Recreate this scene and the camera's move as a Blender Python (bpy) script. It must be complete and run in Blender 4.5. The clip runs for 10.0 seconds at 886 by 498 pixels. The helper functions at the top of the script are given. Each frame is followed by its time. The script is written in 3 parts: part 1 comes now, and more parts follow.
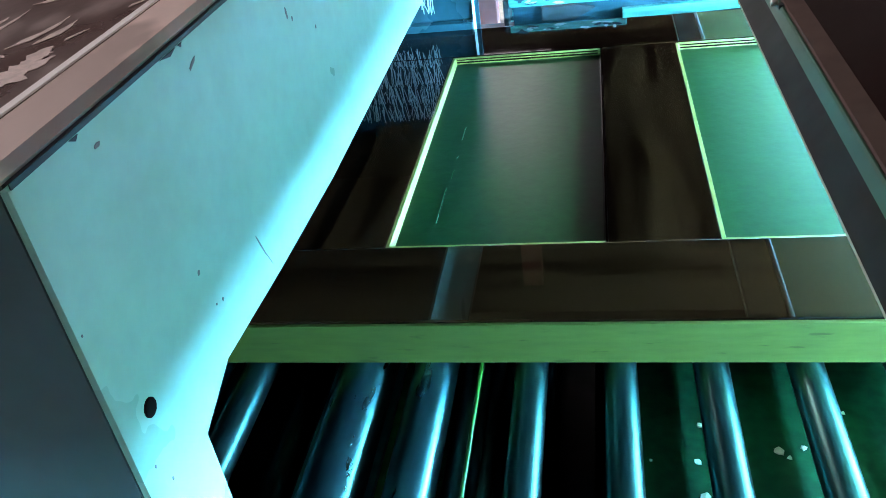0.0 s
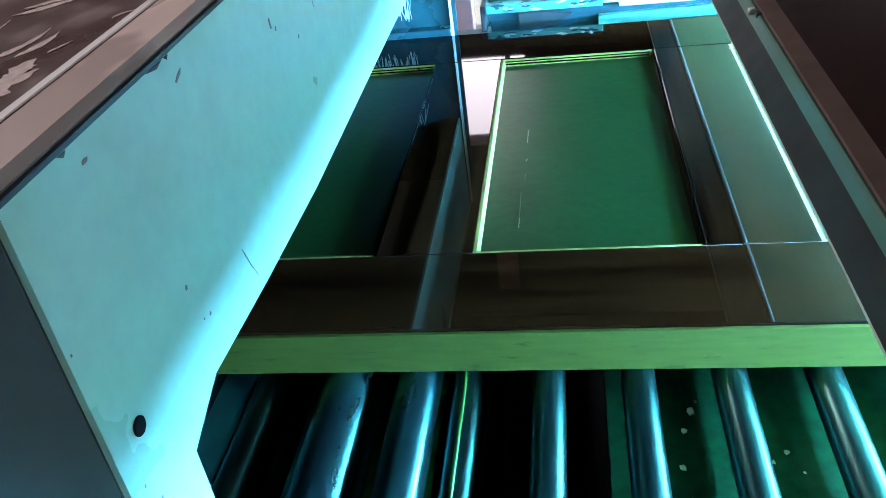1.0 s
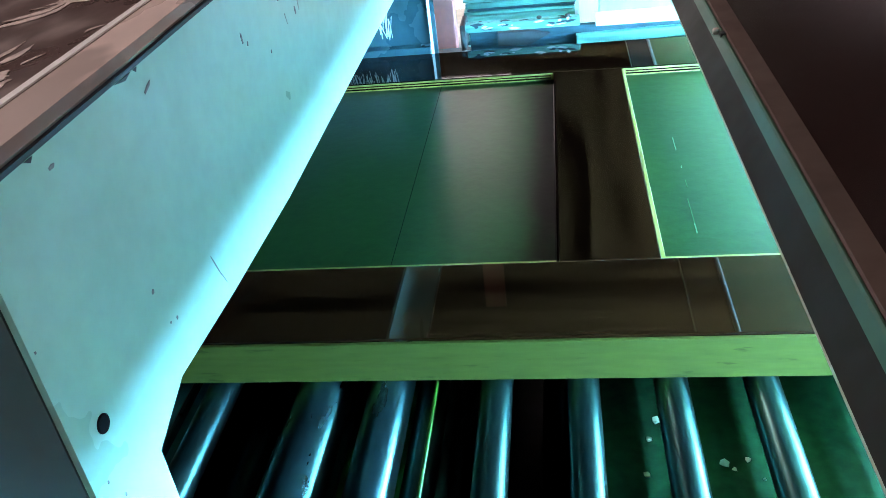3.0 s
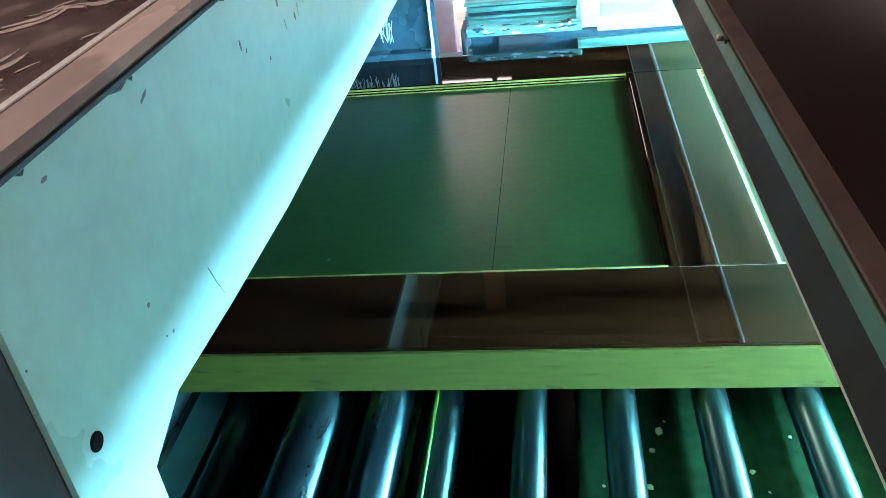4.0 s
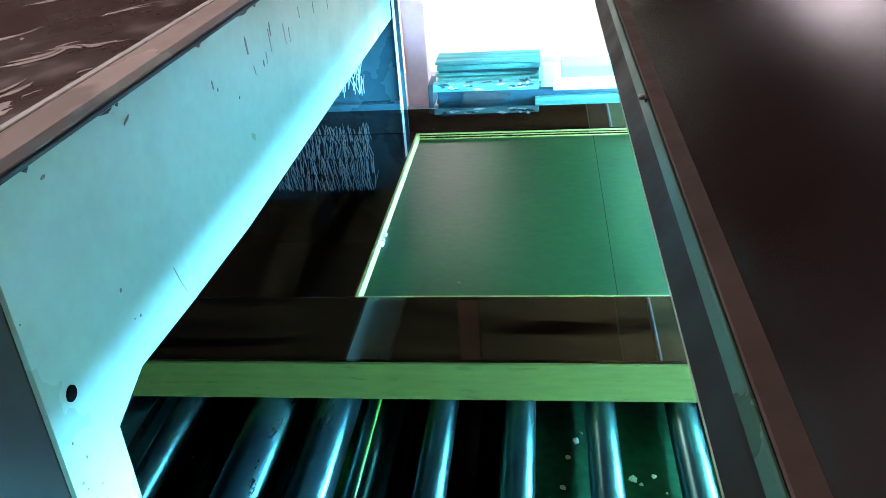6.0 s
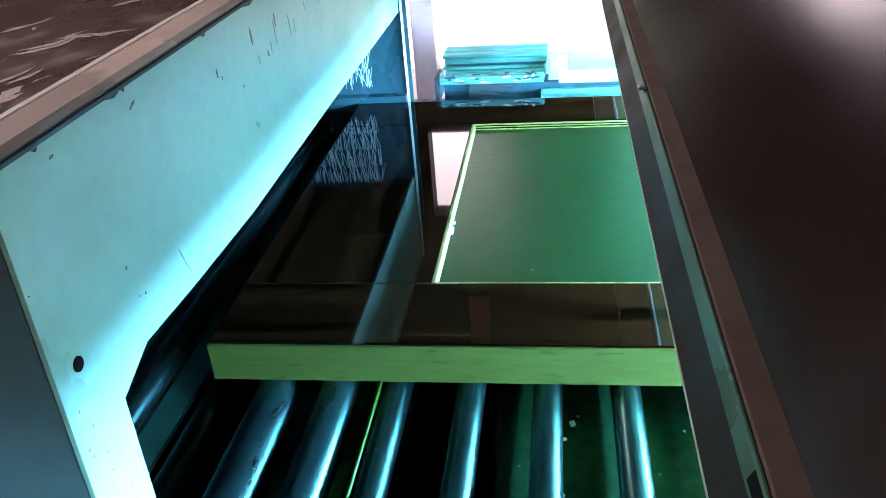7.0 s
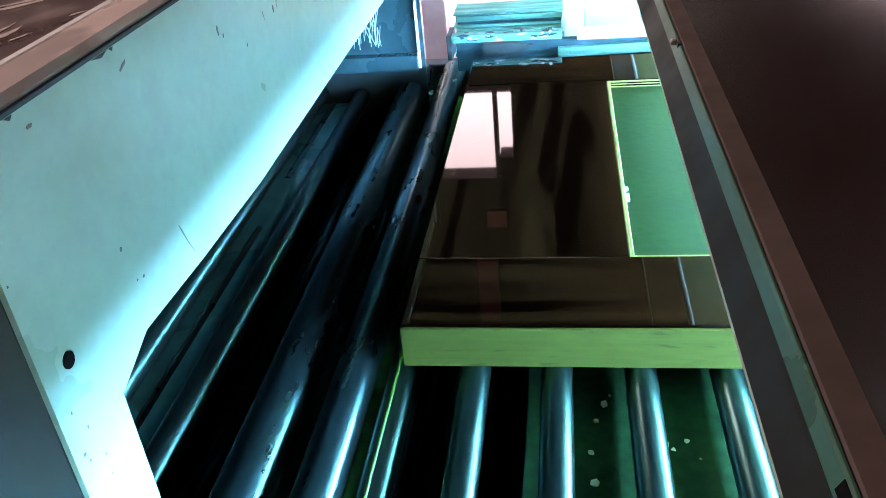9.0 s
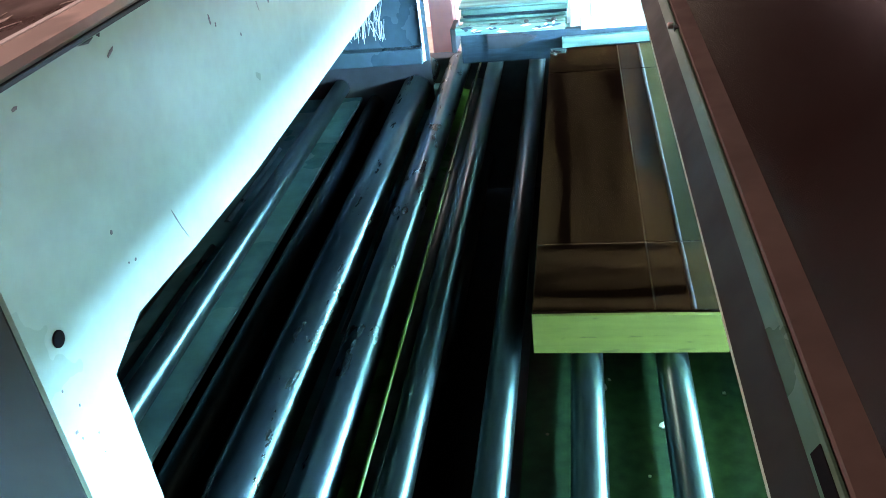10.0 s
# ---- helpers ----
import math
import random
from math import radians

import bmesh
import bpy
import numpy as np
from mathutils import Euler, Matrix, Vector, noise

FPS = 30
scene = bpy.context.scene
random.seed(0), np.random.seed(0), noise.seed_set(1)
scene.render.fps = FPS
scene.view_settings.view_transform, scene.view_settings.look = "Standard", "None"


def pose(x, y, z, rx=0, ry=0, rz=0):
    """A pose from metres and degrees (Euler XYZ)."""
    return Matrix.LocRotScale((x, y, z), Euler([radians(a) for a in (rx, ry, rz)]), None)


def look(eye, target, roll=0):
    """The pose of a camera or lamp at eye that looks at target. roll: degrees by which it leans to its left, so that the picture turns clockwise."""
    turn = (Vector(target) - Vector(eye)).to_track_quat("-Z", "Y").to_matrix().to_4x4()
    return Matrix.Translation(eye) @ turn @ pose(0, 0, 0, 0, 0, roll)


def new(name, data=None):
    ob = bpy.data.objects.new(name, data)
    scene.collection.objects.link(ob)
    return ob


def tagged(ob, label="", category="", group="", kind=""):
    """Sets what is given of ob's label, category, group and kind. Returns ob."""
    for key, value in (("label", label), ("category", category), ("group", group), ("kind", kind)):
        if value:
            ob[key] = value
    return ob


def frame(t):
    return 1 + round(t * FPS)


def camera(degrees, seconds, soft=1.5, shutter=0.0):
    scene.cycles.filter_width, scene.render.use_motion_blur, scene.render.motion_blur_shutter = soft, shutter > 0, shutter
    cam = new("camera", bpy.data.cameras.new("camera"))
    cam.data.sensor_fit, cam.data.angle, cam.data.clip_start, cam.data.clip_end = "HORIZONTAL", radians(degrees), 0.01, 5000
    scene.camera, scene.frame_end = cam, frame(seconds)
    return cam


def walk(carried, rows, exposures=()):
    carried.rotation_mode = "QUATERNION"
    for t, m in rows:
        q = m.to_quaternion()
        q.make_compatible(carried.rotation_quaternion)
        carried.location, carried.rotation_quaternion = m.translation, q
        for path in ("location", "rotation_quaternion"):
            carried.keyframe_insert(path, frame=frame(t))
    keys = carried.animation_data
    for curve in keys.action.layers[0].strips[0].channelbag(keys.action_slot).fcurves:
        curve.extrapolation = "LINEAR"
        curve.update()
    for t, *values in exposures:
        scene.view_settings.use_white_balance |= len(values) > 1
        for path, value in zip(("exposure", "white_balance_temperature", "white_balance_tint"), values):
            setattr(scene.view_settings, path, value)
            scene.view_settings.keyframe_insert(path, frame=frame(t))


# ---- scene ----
# A lacquering line: a panelled door leaves one machine on a rod conveyor and runs under a curing oven.
# x: the way the door travels, y: along the rods, z: up. Roller tops lie at z = 0.90.
cam = camera(55.7, 10.0, soft=0.8)
PATH = [
    (0.0, pose(0.0338, -0.5109, 1.3495, 56.909, 7.225, 8.266)),
    (0.5, pose(0.0331, -0.5036, 1.3457, 55.898, 6.949, 6.475)),
    (1.0, pose(0.0264, -0.5085, 1.3529, 56.961, 6.686, 6.530)),
    (1.5, pose(0.0316, -0.5150, 1.3557, 58.038, 6.321, 5.822)),
    (2.0, pose(0.0353, -0.5223, 1.3584, 58.560, 6.081, 5.549)),
    (2.5, pose(0.0397, -0.5274, 1.3572, 58.247, 6.033, 5.648)),
    (2.7, pose(0.0413, -0.5265, 1.3557, 58.229, 6.027, 5.749)),
    (3.8, pose(0.0440, -0.5117, 1.3538, 57.865, 6.354, 6.581)),
    (4.0, pose(0.0411, -0.5131, 1.3548, 58.306, 5.983, 6.073)),
    (4.5, pose(0.0390, -0.5273, 1.3583, 58.962, 5.458, 5.018)),
    (5.0, pose(0.0357, -0.5524, 1.3707, 62.168, 4.553, 4.012)),
    (5.5, pose(0.0358, -0.5736, 1.3687, 61.685, 3.800, 3.385)),
    (5.7, pose(0.0583, -0.5832, 1.3715, 61.999, 4.196, 4.887)),
    (6.8, pose(0.1045, -0.6188, 1.3707, 62.280, 3.732, 6.712)),
    (7.0, pose(0.1009, -0.6158, 1.3703, 62.000, 4.072, 6.866)),
    (7.5, pose(0.0887, -0.5981, 1.3665, 61.013, 4.291, 6.643)),
    (8.0, pose(0.0825, -0.5847, 1.3640, 60.544, 4.378, 6.436)),
    (8.5, pose(0.0849, -0.5756, 1.3611, 60.223, 4.952, 6.647)),
    (9.0, pose(0.0805, -0.5680, 1.3524, 59.452, 4.838, 6.909)),
    (9.5, pose(0.0843, -0.5633, 1.3524, 58.952, 5.725, 6.712)),
    (10.0, pose(0.0983, -0.5749, 1.3431, 59.458, 6.180, 7.551)),
]
walk(cam, PATH, exposures=[(0.0, 0.68, 6300, 8), (1.0, 0.68, 6100, 6), (2.5, 0.68, 6500, 10), (4.2, 0.68, 7200, 14), (5.0, 0.68, 6300, 6), (5.7, 0.68, 6400, 8),
                           (7.0, 0.66, 6600, 12), (8.5, 0.68, 6900, 16), (9.5, 0.70, 7700, 28), (10.0, 0.72, 8200, 34)])

# ---- world, sun, large lights ----
world = bpy.data.worlds.new("World")
scene.world = world
world.use_nodes = True
wn = world.node_tree.nodes
sky = wn.new("ShaderNodeTexSky")
sky.sky_type = "NISHITA"
sky.sun_disc = False
sky.sun_elevation = radians(51)
sky.sun_rotation = radians(38.7)
world.node_tree.links.new(sky.outputs[0], wn["Background"].inputs[0])
wn["Background"].inputs[1].default_value = 0.12

sun_data = bpy.data.lights.new("sun", "SUN")
sun_data.energy = 5.0
sun_data.angle = radians(0.5)
sun_data.color = (1.0, 0.95, 0.88)
sun = new("sun", sun_data)
sun.matrix_world = look((4, 5, 8), (0, 0, 0))

# two fill lamps for the shed's daylight, hung at roof lights that are added and unseen
for sx, sy, power in ((-3.2, 1.6, 112), (4.6, -1.5, 58)):
    roof_data = bpy.data.lights.new("fill_light", "AREA")
    roof_data.shape = "RECTANGLE"
    roof_data.size, roof_data.size_y = 2.0, 1.2
    roof_data.energy = power
    roof_data.color = (1.0, 0.82, 0.80)
    new("fill_light", roof_data).matrix_world = look((sx, sy, 4.15), (sx, sy, 0))


# ---- materials ----
def links(nt, a, b):
    nt.links.new(a, b)


def material(name, color, rough=0.5, metal=0.0, grain=0.15, scale=40.0, stretch=(1, 1, 1), stain=0.2, stain_scale=5.0,
             bump=0.1, coat=0.0, spec=0.5, rough_var=0.1, stain_color=None, lo=0.5, hi=0.75):
    """A principled material with grain and stains at real-world size."""
    m = bpy.data.materials.new(name)
    m.use_nodes = True
    nt = m.node_tree
    b = nt.nodes["Principled BSDF"]
    co = nt.nodes.new("ShaderNodeTexCoord")
    mp = nt.nodes.new("ShaderNodeMapping")
    mp.inputs["Scale"].default_value = stretch
    links(nt, co.outputs["Object"], mp.inputs[0])
    n1 = nt.nodes.new("ShaderNodeTexNoise")
    n1.inputs["Scale"].default_value = scale
    n1.inputs["Detail"].default_value = 6
    links(nt, mp.outputs[0], n1.inputs["Vector"])
    n2 = nt.nodes.new("ShaderNodeTexNoise")
    n2.inputs["Scale"].default_value = stain_scale
    n2.inputs["Detail"].default_value = 4
    links(nt, mp.outputs[0], n2.inputs["Vector"])
    dark = [c * (1 - grain) for c in color]
    light = [min(1, c * (1 + grain)) for c in color]
    r1 = nt.nodes.new("ShaderNodeValToRGB")
    r1.color_ramp.elements[0].position, r1.color_ramp.elements[1].position = 0.3, 0.7
    r1.color_ramp.elements[0].color, r1.color_ramp.elements[1].color = (*dark, 1), (*light, 1)
    links(nt, n1.outputs["Fac"], r1.inputs[0])
    mix = nt.nodes.new("ShaderNodeMixRGB")
    mix.inputs[2].default_value = (*(stain_color or [c * 0.45 for c in color]), 1)
    r2 = nt.nodes.new("ShaderNodeValToRGB")
    r2.color_ramp.elements[0].position, r2.color_ramp.elements[1].position = lo, hi
    r2.color_ramp.elements[0].color, r2.color_ramp.elements[1].color = (0, 0, 0, 1), (stain, stain, stain, 1)
    links(nt, n2.outputs["Fac"], r2.inputs[0])
    links(nt, r2.outputs[0], mix.inputs[0])
    links(nt, r1.outputs[0], mix.inputs[1])
    links(nt, mix.outputs[0], b.inputs["Base Color"])
    mr = nt.nodes.new("ShaderNodeMapRange")
    mr.inputs[1].default_value, mr.inputs[2].default_value = 0.3, 0.7
    mr.inputs[3].default_value, mr.inputs[4].default_value = max(0.02, rough - rough_var), min(1, rough + rough_var)
    links(nt, n2.outputs["Fac"], mr.inputs[0])
    links(nt, mr.outputs[0], b.inputs["Roughness"])
    b.inputs["Metallic"].default_value = metal
    b.inputs["Specular IOR Level"].default_value = spec
    b.inputs["Coat Weight"].default_value = coat
    b.inputs["Coat Roughness"].default_value = 0.02
    if bump:
        bp = nt.nodes.new("ShaderNodeBump")
        bp.inputs["Strength"].default_value = bump
        bp.inputs["Distance"].default_value = 0.001
        links(nt, n1.outputs["Fac"], bp.inputs["Height"])
        links(nt, bp.outputs[0], b.inputs["Normal"])
    return m


def glow(name, color, strength):
    m = bpy.data.materials.new(name)
    m.use_nodes = True
    b = m.node_tree.nodes["Principled BSDF"]
    b.inputs["Base Color"].default_value = (0.8, 0.8, 0.8, 1)
    b.inputs["Emission Color"].default_value = (*color, 1)
    b.inputs["Emission Strength"].default_value = strength
    return m


def walnut(name, stretch):
    """Dark reddish wood under a clear wet lacquer: broad distorted growth rings, dark streaks and fine pores."""
    m = material(name, (0.0160, 0.0054, 0.0022), 0.022, spec=0.22, grain=0.15, scale=22, stretch=stretch, stain=0.0, bump=0.0, rough_var=0.004)
    nt = m.node_tree
    b = nt.nodes["Principled BSDF"]
    base = b.inputs["Base Color"].links[0].from_socket
    mp = next(n for n in nt.nodes if n.type == "MAPPING")
    shift = nt.nodes.new("ShaderNodeObjectInfo")
    far = nt.nodes.new("ShaderNodeVectorMath")
    far.operation = "ADD"
    links(nt, mp.outputs[0], far.inputs[0])
    links(nt, shift.outputs["Random"], far.inputs[1])
    ring = nt.nodes.new("ShaderNodeTexNoise")
    ring.inputs["Scale"].default_value, ring.inputs["Detail"].default_value, ring.inputs["Distortion"].default_value = 2.4, 3, 0.8
    links(nt, far.outputs[0], ring.inputs["Vector"])
    ramp = nt.nodes.new("ShaderNodeValToRGB")
    els = ramp.color_ramp.elements
    els[0].position, els[0].color = 0.36, (0.10, 0.08, 0.07, 1)
    els[1].position, els[1].color = 0.62, (1.4, 1.35, 1.2, 1)
    e = els.new(0.47)
    e.color = (0.75, 0.7, 0.65, 1)
    links(nt, ring.outputs["Fac"], ramp.inputs[0])
    pore = nt.nodes.new("ShaderNodeTexNoise")
    pore.inputs["Scale"].default_value, pore.inputs["Detail"].default_value = 34, 3
    links(nt, far.outputs[0], pore.inputs["Vector"])
    pr = nt.nodes.new("ShaderNodeValToRGB")
    pr.color_ramp.elements[0].position, pr.color_ramp.elements[0].color = 0.30, (0.72, 0.70, 0.68, 1)
    pr.color_ramp.elements[1].position, pr.color_ramp.elements[1].color = 0.52, (1, 1, 1, 1)
    links(nt, pore.outputs["Fac"], pr.inputs[0])
    for src in (ramp, pr):
        mul = nt.nodes.new("ShaderNodeMixRGB")
        mul.blend_type = "MULTIPLY"
        mul.inputs[0].default_value = 1.0
        links(nt, base, mul.inputs[1])
        links(nt, src.outputs[0], mul.inputs[2])
        base = mul.outputs[0]
    links(nt, base, b.inputs["Base Color"])
    return m


CREAM = material("pale_green_paint", (0.44, 0.67, 0.53), 0.34, grain=0.04, scale=90, stain=0.22, stain_scale=9, bump=0.04)
GREEN_ROD = material("green_highlight", (0.030, 0.10, 0.012), 0.25, grain=0.15, scale=60, stain=0.3, bump=0.02)
GREEN_SHEET = material("green_sheet", (0.03, 0.27, 0.05), 0.35, grain=0.25, scale=60, stain=0.4, bump=0.05)
RUN = material("lacquer_run", (0.08, 0.15, 0.09), 0.3, grain=0.15, bump=0.0)
DRIED = material("dried_lacquer", (0.36, 0.42, 0.34), 0.4, grain=0.15, bump=0.0)
SMEAR = material("dried_smear", (0.60, 0.51, 0.48), 0.4, grain=0.3, scale=160, stain=0.5, stain_scale=90, bump=0.25, stain_color=(0.30, 0.22, 0.20))
GREY = material("grey_paint", (0.12, 0.17, 0.155), 0.45, grain=0.05, scale=60, stain=0.3, bump=0.05)
# Lower face of the oven lip: its dim reflection is put into the colour.
LIP_DARK = material("dark_lip", (0.019, 0.017, 0.0135), 0.5, spec=0.15, grain=0.12, scale=60, stain=0.4, stain_scale=12, bump=0.05)
BLACK = material("black_void", (0.004, 0.004, 0.005), 0.8, spec=0.1, grain=0.1, bump=0.0)
LIP_FLANGE = material("brown_flange", (0.10, 0.072, 0.062), 0.40, spec=0.25, metal=0.0, grain=0.10, scale=60, stain=0.55, stain_scale=14, bump=0.05)
LIP = material("lip_paint", (0.055, 0.125, 0.082), 0.36, metal=0.1, grain=0.08, scale=60, stain=0.3, stain_scale=9, bump=0.04)
PAN = material("oily_pan", (0.075, 0.40, 0.42), 0.3, grain=0.25, scale=30, stain=0.5, bump=0.12)
FLANGE = material("worn_flange", (0.80, 0.66, 0.61), 0.28, metal=0.1, grain=0.08, scale=50, stretch=(1.0, 0.5, 1), stain=0.75, stain_scale=11, bump=0.05, lo=0.57, hi=0.61)
BROWN = material("brown_enamel", (0.0075, 0.0014, 0.0009), 0.21, grain=0.3, scale=50, stain=0.5, stain_scale=3, bump=0.02, spec=0.58, rough_var=0.06)
DUSTY = material("dusty_brown_enamel", (0.085, 0.052, 0.048), 0.28, grain=0.25, scale=70, stretch=(1.6, 1, 1), stain=0.55, stain_scale=11, bump=0.12, stain_color=(0.42, 0.34, 0.32), rough_var=0.15, lo=0.58, hi=0.70)
STEEL = material("polished_steel", (0.038, 0.092, 0.086), 0.31, metal=0.95, grain=0.25, scale=160, stretch=(1, 0.15, 1), stain=0.35, stain_scale=60, bump=0.0, rough_var=0.02, lo=0.55, hi=0.7)
IDLER = material("polished_idler", (0.064, 0.155, 0.165), 0.28, metal=0.95, grain=0.12, scale=120, stretch=(1, 0.3, 1), stain=0.2, stain_scale=70, bump=0.0, rough_var=0.01, lo=0.6, hi=0.7)
DARKSTEEL = material("dark_steel", (0.10, 0.10, 0.10), 0.45, metal=0.6, grain=0.2, scale=60, stain=0.3, bump=0.1)
INNER = material("dark_inside", (0.04, 0.045, 0.05), 0.5, grain=0.2, scale=40, stain=0.3, bump=0.1)
REFLECTOR = material("oven_lining", (0.28, 0.27, 0.10), 0.5, metal=0.1, grain=0.05, scale=30, bump=0.05)
TRAY = material("dusty_tray", (0.007, 0.050, 0.019), 0.6, spec=0.15, grain=0.3, scale=90, stain=0.6, stain_scale=14, bump=0.25)
FRAME_WOOD = walnut("lacquered_walnut", (1.0, 11, 4))
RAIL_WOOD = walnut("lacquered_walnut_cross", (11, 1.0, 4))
PANEL_WOOD = material("sealed_panel", (0.0110, 0.0350, 0.0100), 0.29, spec=0.16, grain=0.14, scale=90, stain=0.45, stain_scale=14, bump=0.20, rough_var=0.0, lo=0.45, hi=0.75)
# Lightened to look lamp-lit; the moulding facing away takes RAIL_WOOD for shade.
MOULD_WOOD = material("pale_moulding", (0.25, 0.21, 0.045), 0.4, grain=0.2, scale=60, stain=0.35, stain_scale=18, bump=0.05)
EDGE_WOOD = material("raw_edge", (0.058, 0.064, 0.010), 0.6, spec=0.2, grain=0.14, scale=30, stretch=(1.0, 6, 6), stain=0.7, stain_scale=26, bump=0.12, lo=0.63, hi=0.68)
CONCRETE = material("concrete", (0.30, 0.29, 0.27), 0.8, grain=0.12, scale=20, stain=0.3, stain_scale=1.2, bump=0.2)
PALE_GROUND = material("pale_ground", (0.75, 0.75, 0.73), 0.8, grain=0.1, scale=8, stain=0.2, stain_scale=0.8, bump=0.2)
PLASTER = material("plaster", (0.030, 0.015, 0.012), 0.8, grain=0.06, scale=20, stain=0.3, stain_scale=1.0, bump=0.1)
BLUE_SHEET = material("blue_grey_sheet", (0.032, 0.090, 0.110), 0.3, grain=0.15, scale=40, stain=0.5, stain_scale=14, bump=0.05)
PINK = material("pink_primer", (0.80, 0.31, 0.29), 0.6, grain=0.06, scale=30, stain=0.3, bump=0.1)
BOARD = material("pale_board", (0.15, 0.42, 0.36), 0.5, grain=0.3, scale=40, stretch=(1, 6, 9), stain=0.8, stain_scale=10, bump=0.1, lo=0.42, hi=0.62)
BOARD_BLUE = material("blue_board", (0.018, 0.062, 0.082), 0.45, grain=0.3, scale=40, stretch=(1, 6, 6), stain=0.5, stain_scale=12, bump=0.1)
CARTON = material("pale_carton", (0.42, 0.66, 0.68), 0.55, grain=0.08, scale=30, stain=0.3, stain_scale=6, bump=0.05)
WHITE = material("white_box", (0.8, 0.8, 0.8), 0.5, grain=0.03, scale=30, stain=0.1, bump=0.05)
CHIPPED = material("chipped_paint", (0.22, 0.22, 0.20), 0.6, grain=0.2, bump=0.0)
CHIP = material("wood_chip", (0.9, 0.86, 0.72), 0.7, grain=0.1, bump=0.0)
BRISTLE = material("nylon_bristle", (0.85, 0.88, 0.9), 0.3, grain=0.1, bump=0.0)
UV = glow("uv_tube", (0.235, 0.71, 1.19), 96.0)
SKY_PANE = glow("fill_pane", (1.0, 0.86, 0.84), 3.0)
DAY = glow("daylight", (1.0, 0.84, 0.9), 6.6)


# ---- mesh helpers ----
def box_bm(bm, x0, x1, y0, y1, z0, z1, bevel=0.0):
    vs = [bm.verts.new(p) for p in ((x0, y0, z0), (x1, y0, z0), (x1, y1, z0), (x0, y1, z0), (x0, y0, z1), (x1, y0, z1), (x1, y1, z1), (x0, y1, z1))]
    fs = [bm.faces.new([vs[i] for i in f]) for f in ((0, 3, 2, 1), (4, 5, 6, 7), (0, 1, 5, 4), (1, 2, 6, 5), (2, 3, 7, 6), (3, 0, 4, 7))]
    if bevel:
        es = {e for f in fs for e in f.edges}
        bmesh.ops.bevel(bm, geom=list(es), offset=bevel, segments=2, affect="EDGES", profile=0.6)
    return bm


def box(x0, x1, y0, y1, z0, z1, bevel=0.0):
    return box_bm(bmesh.new(), x0, x1, y0, y1, z0, z1, bevel)


def prism(outline, axis, a, b, bevel=0.0):
    """An outline of pairs drawn out along x, y or z from a to b."""
    bm = bmesh.new()

    def at(p, k):
        return {"x": (k, p[0], p[1]), "y": (p[0], k, p[1]), "z": (p[0], p[1], k)}[axis]
    lo = [bm.verts.new(at(p, a)) for p in outline]
    hi = [bm.verts.new(at(p, b)) for p in outline]
    n = len(outline)
    bm.faces.new(lo)
    bm.faces.new(hi[::-1])
    for i in range(n):
        bm.faces.new((lo[i], hi[i], hi[(i + 1) % n], lo[(i + 1) % n]))
    bmesh.ops.recalc_face_normals(bm, faces=bm.faces)
    if bevel:
        bmesh.ops.bevel(bm, geom=list(bm.edges), offset=bevel, segments=2, affect="EDGES")
    return bm


def rod_bm(r, y0, y1, chamfer=0.002, segments=28):
    """A round bar along y with chamfered ends."""
    bm = bmesh.new()
    rings = []
    for y, k in ((y0, r - chamfer), (y0 + chamfer, r), (y1 - chamfer, r), (y1, r - chamfer)):
        rings.append([bm.verts.new((k * math.cos(2 * math.pi * i / segments), y, k * math.sin(2 * math.pi * i / segments))) for i in range(segments)])
    for a, b in zip(rings, rings[1:]):
        for i in range(segments):
            f = bm.faces.new((a[i], b[i], b[(i + 1) % segments], a[(i + 1) % segments]))
            f.smooth = True
    bm.faces.new(rings[0])
    bm.faces.new(rings[-1][::-1])
    bmesh.ops.recalc_face_normals(bm, faces=bm.faces)
    return bm


def mesh_of(name, bm, mat):
    me = bpy.data.meshes.new(name)
    bm.to_mesh(me)
    bm.free()
    me.materials.append(mat)
    return me


def part(name, bm, mat, parent, label=""):
    ob = new(name, mesh_of(name, bm, mat))
    ob.parent = parent
    return tagged(ob, label) if label else ob


def thing(name, bm, mat, label, category, group="", kind=""):
    return tagged(new(name, mesh_of(name, bm, mat)), label, category, group, kind)


def holder(name, label, category, at=(0, 0, 0), group="", kind=""):
    ob = new(name)
    ob.location = at
    return tagged(ob, label, category, group, kind)


# ---- plan ----
TOP = 0.90          # roller tops
DOOR_T = 0.04
XL = -0.152                # outlet face of the coating machine
PLATE_TOP = 1.243
YN, YF = -0.302, 0.72      # near and far side of the machine
XR = 0.171                 # lower lip of the curing oven

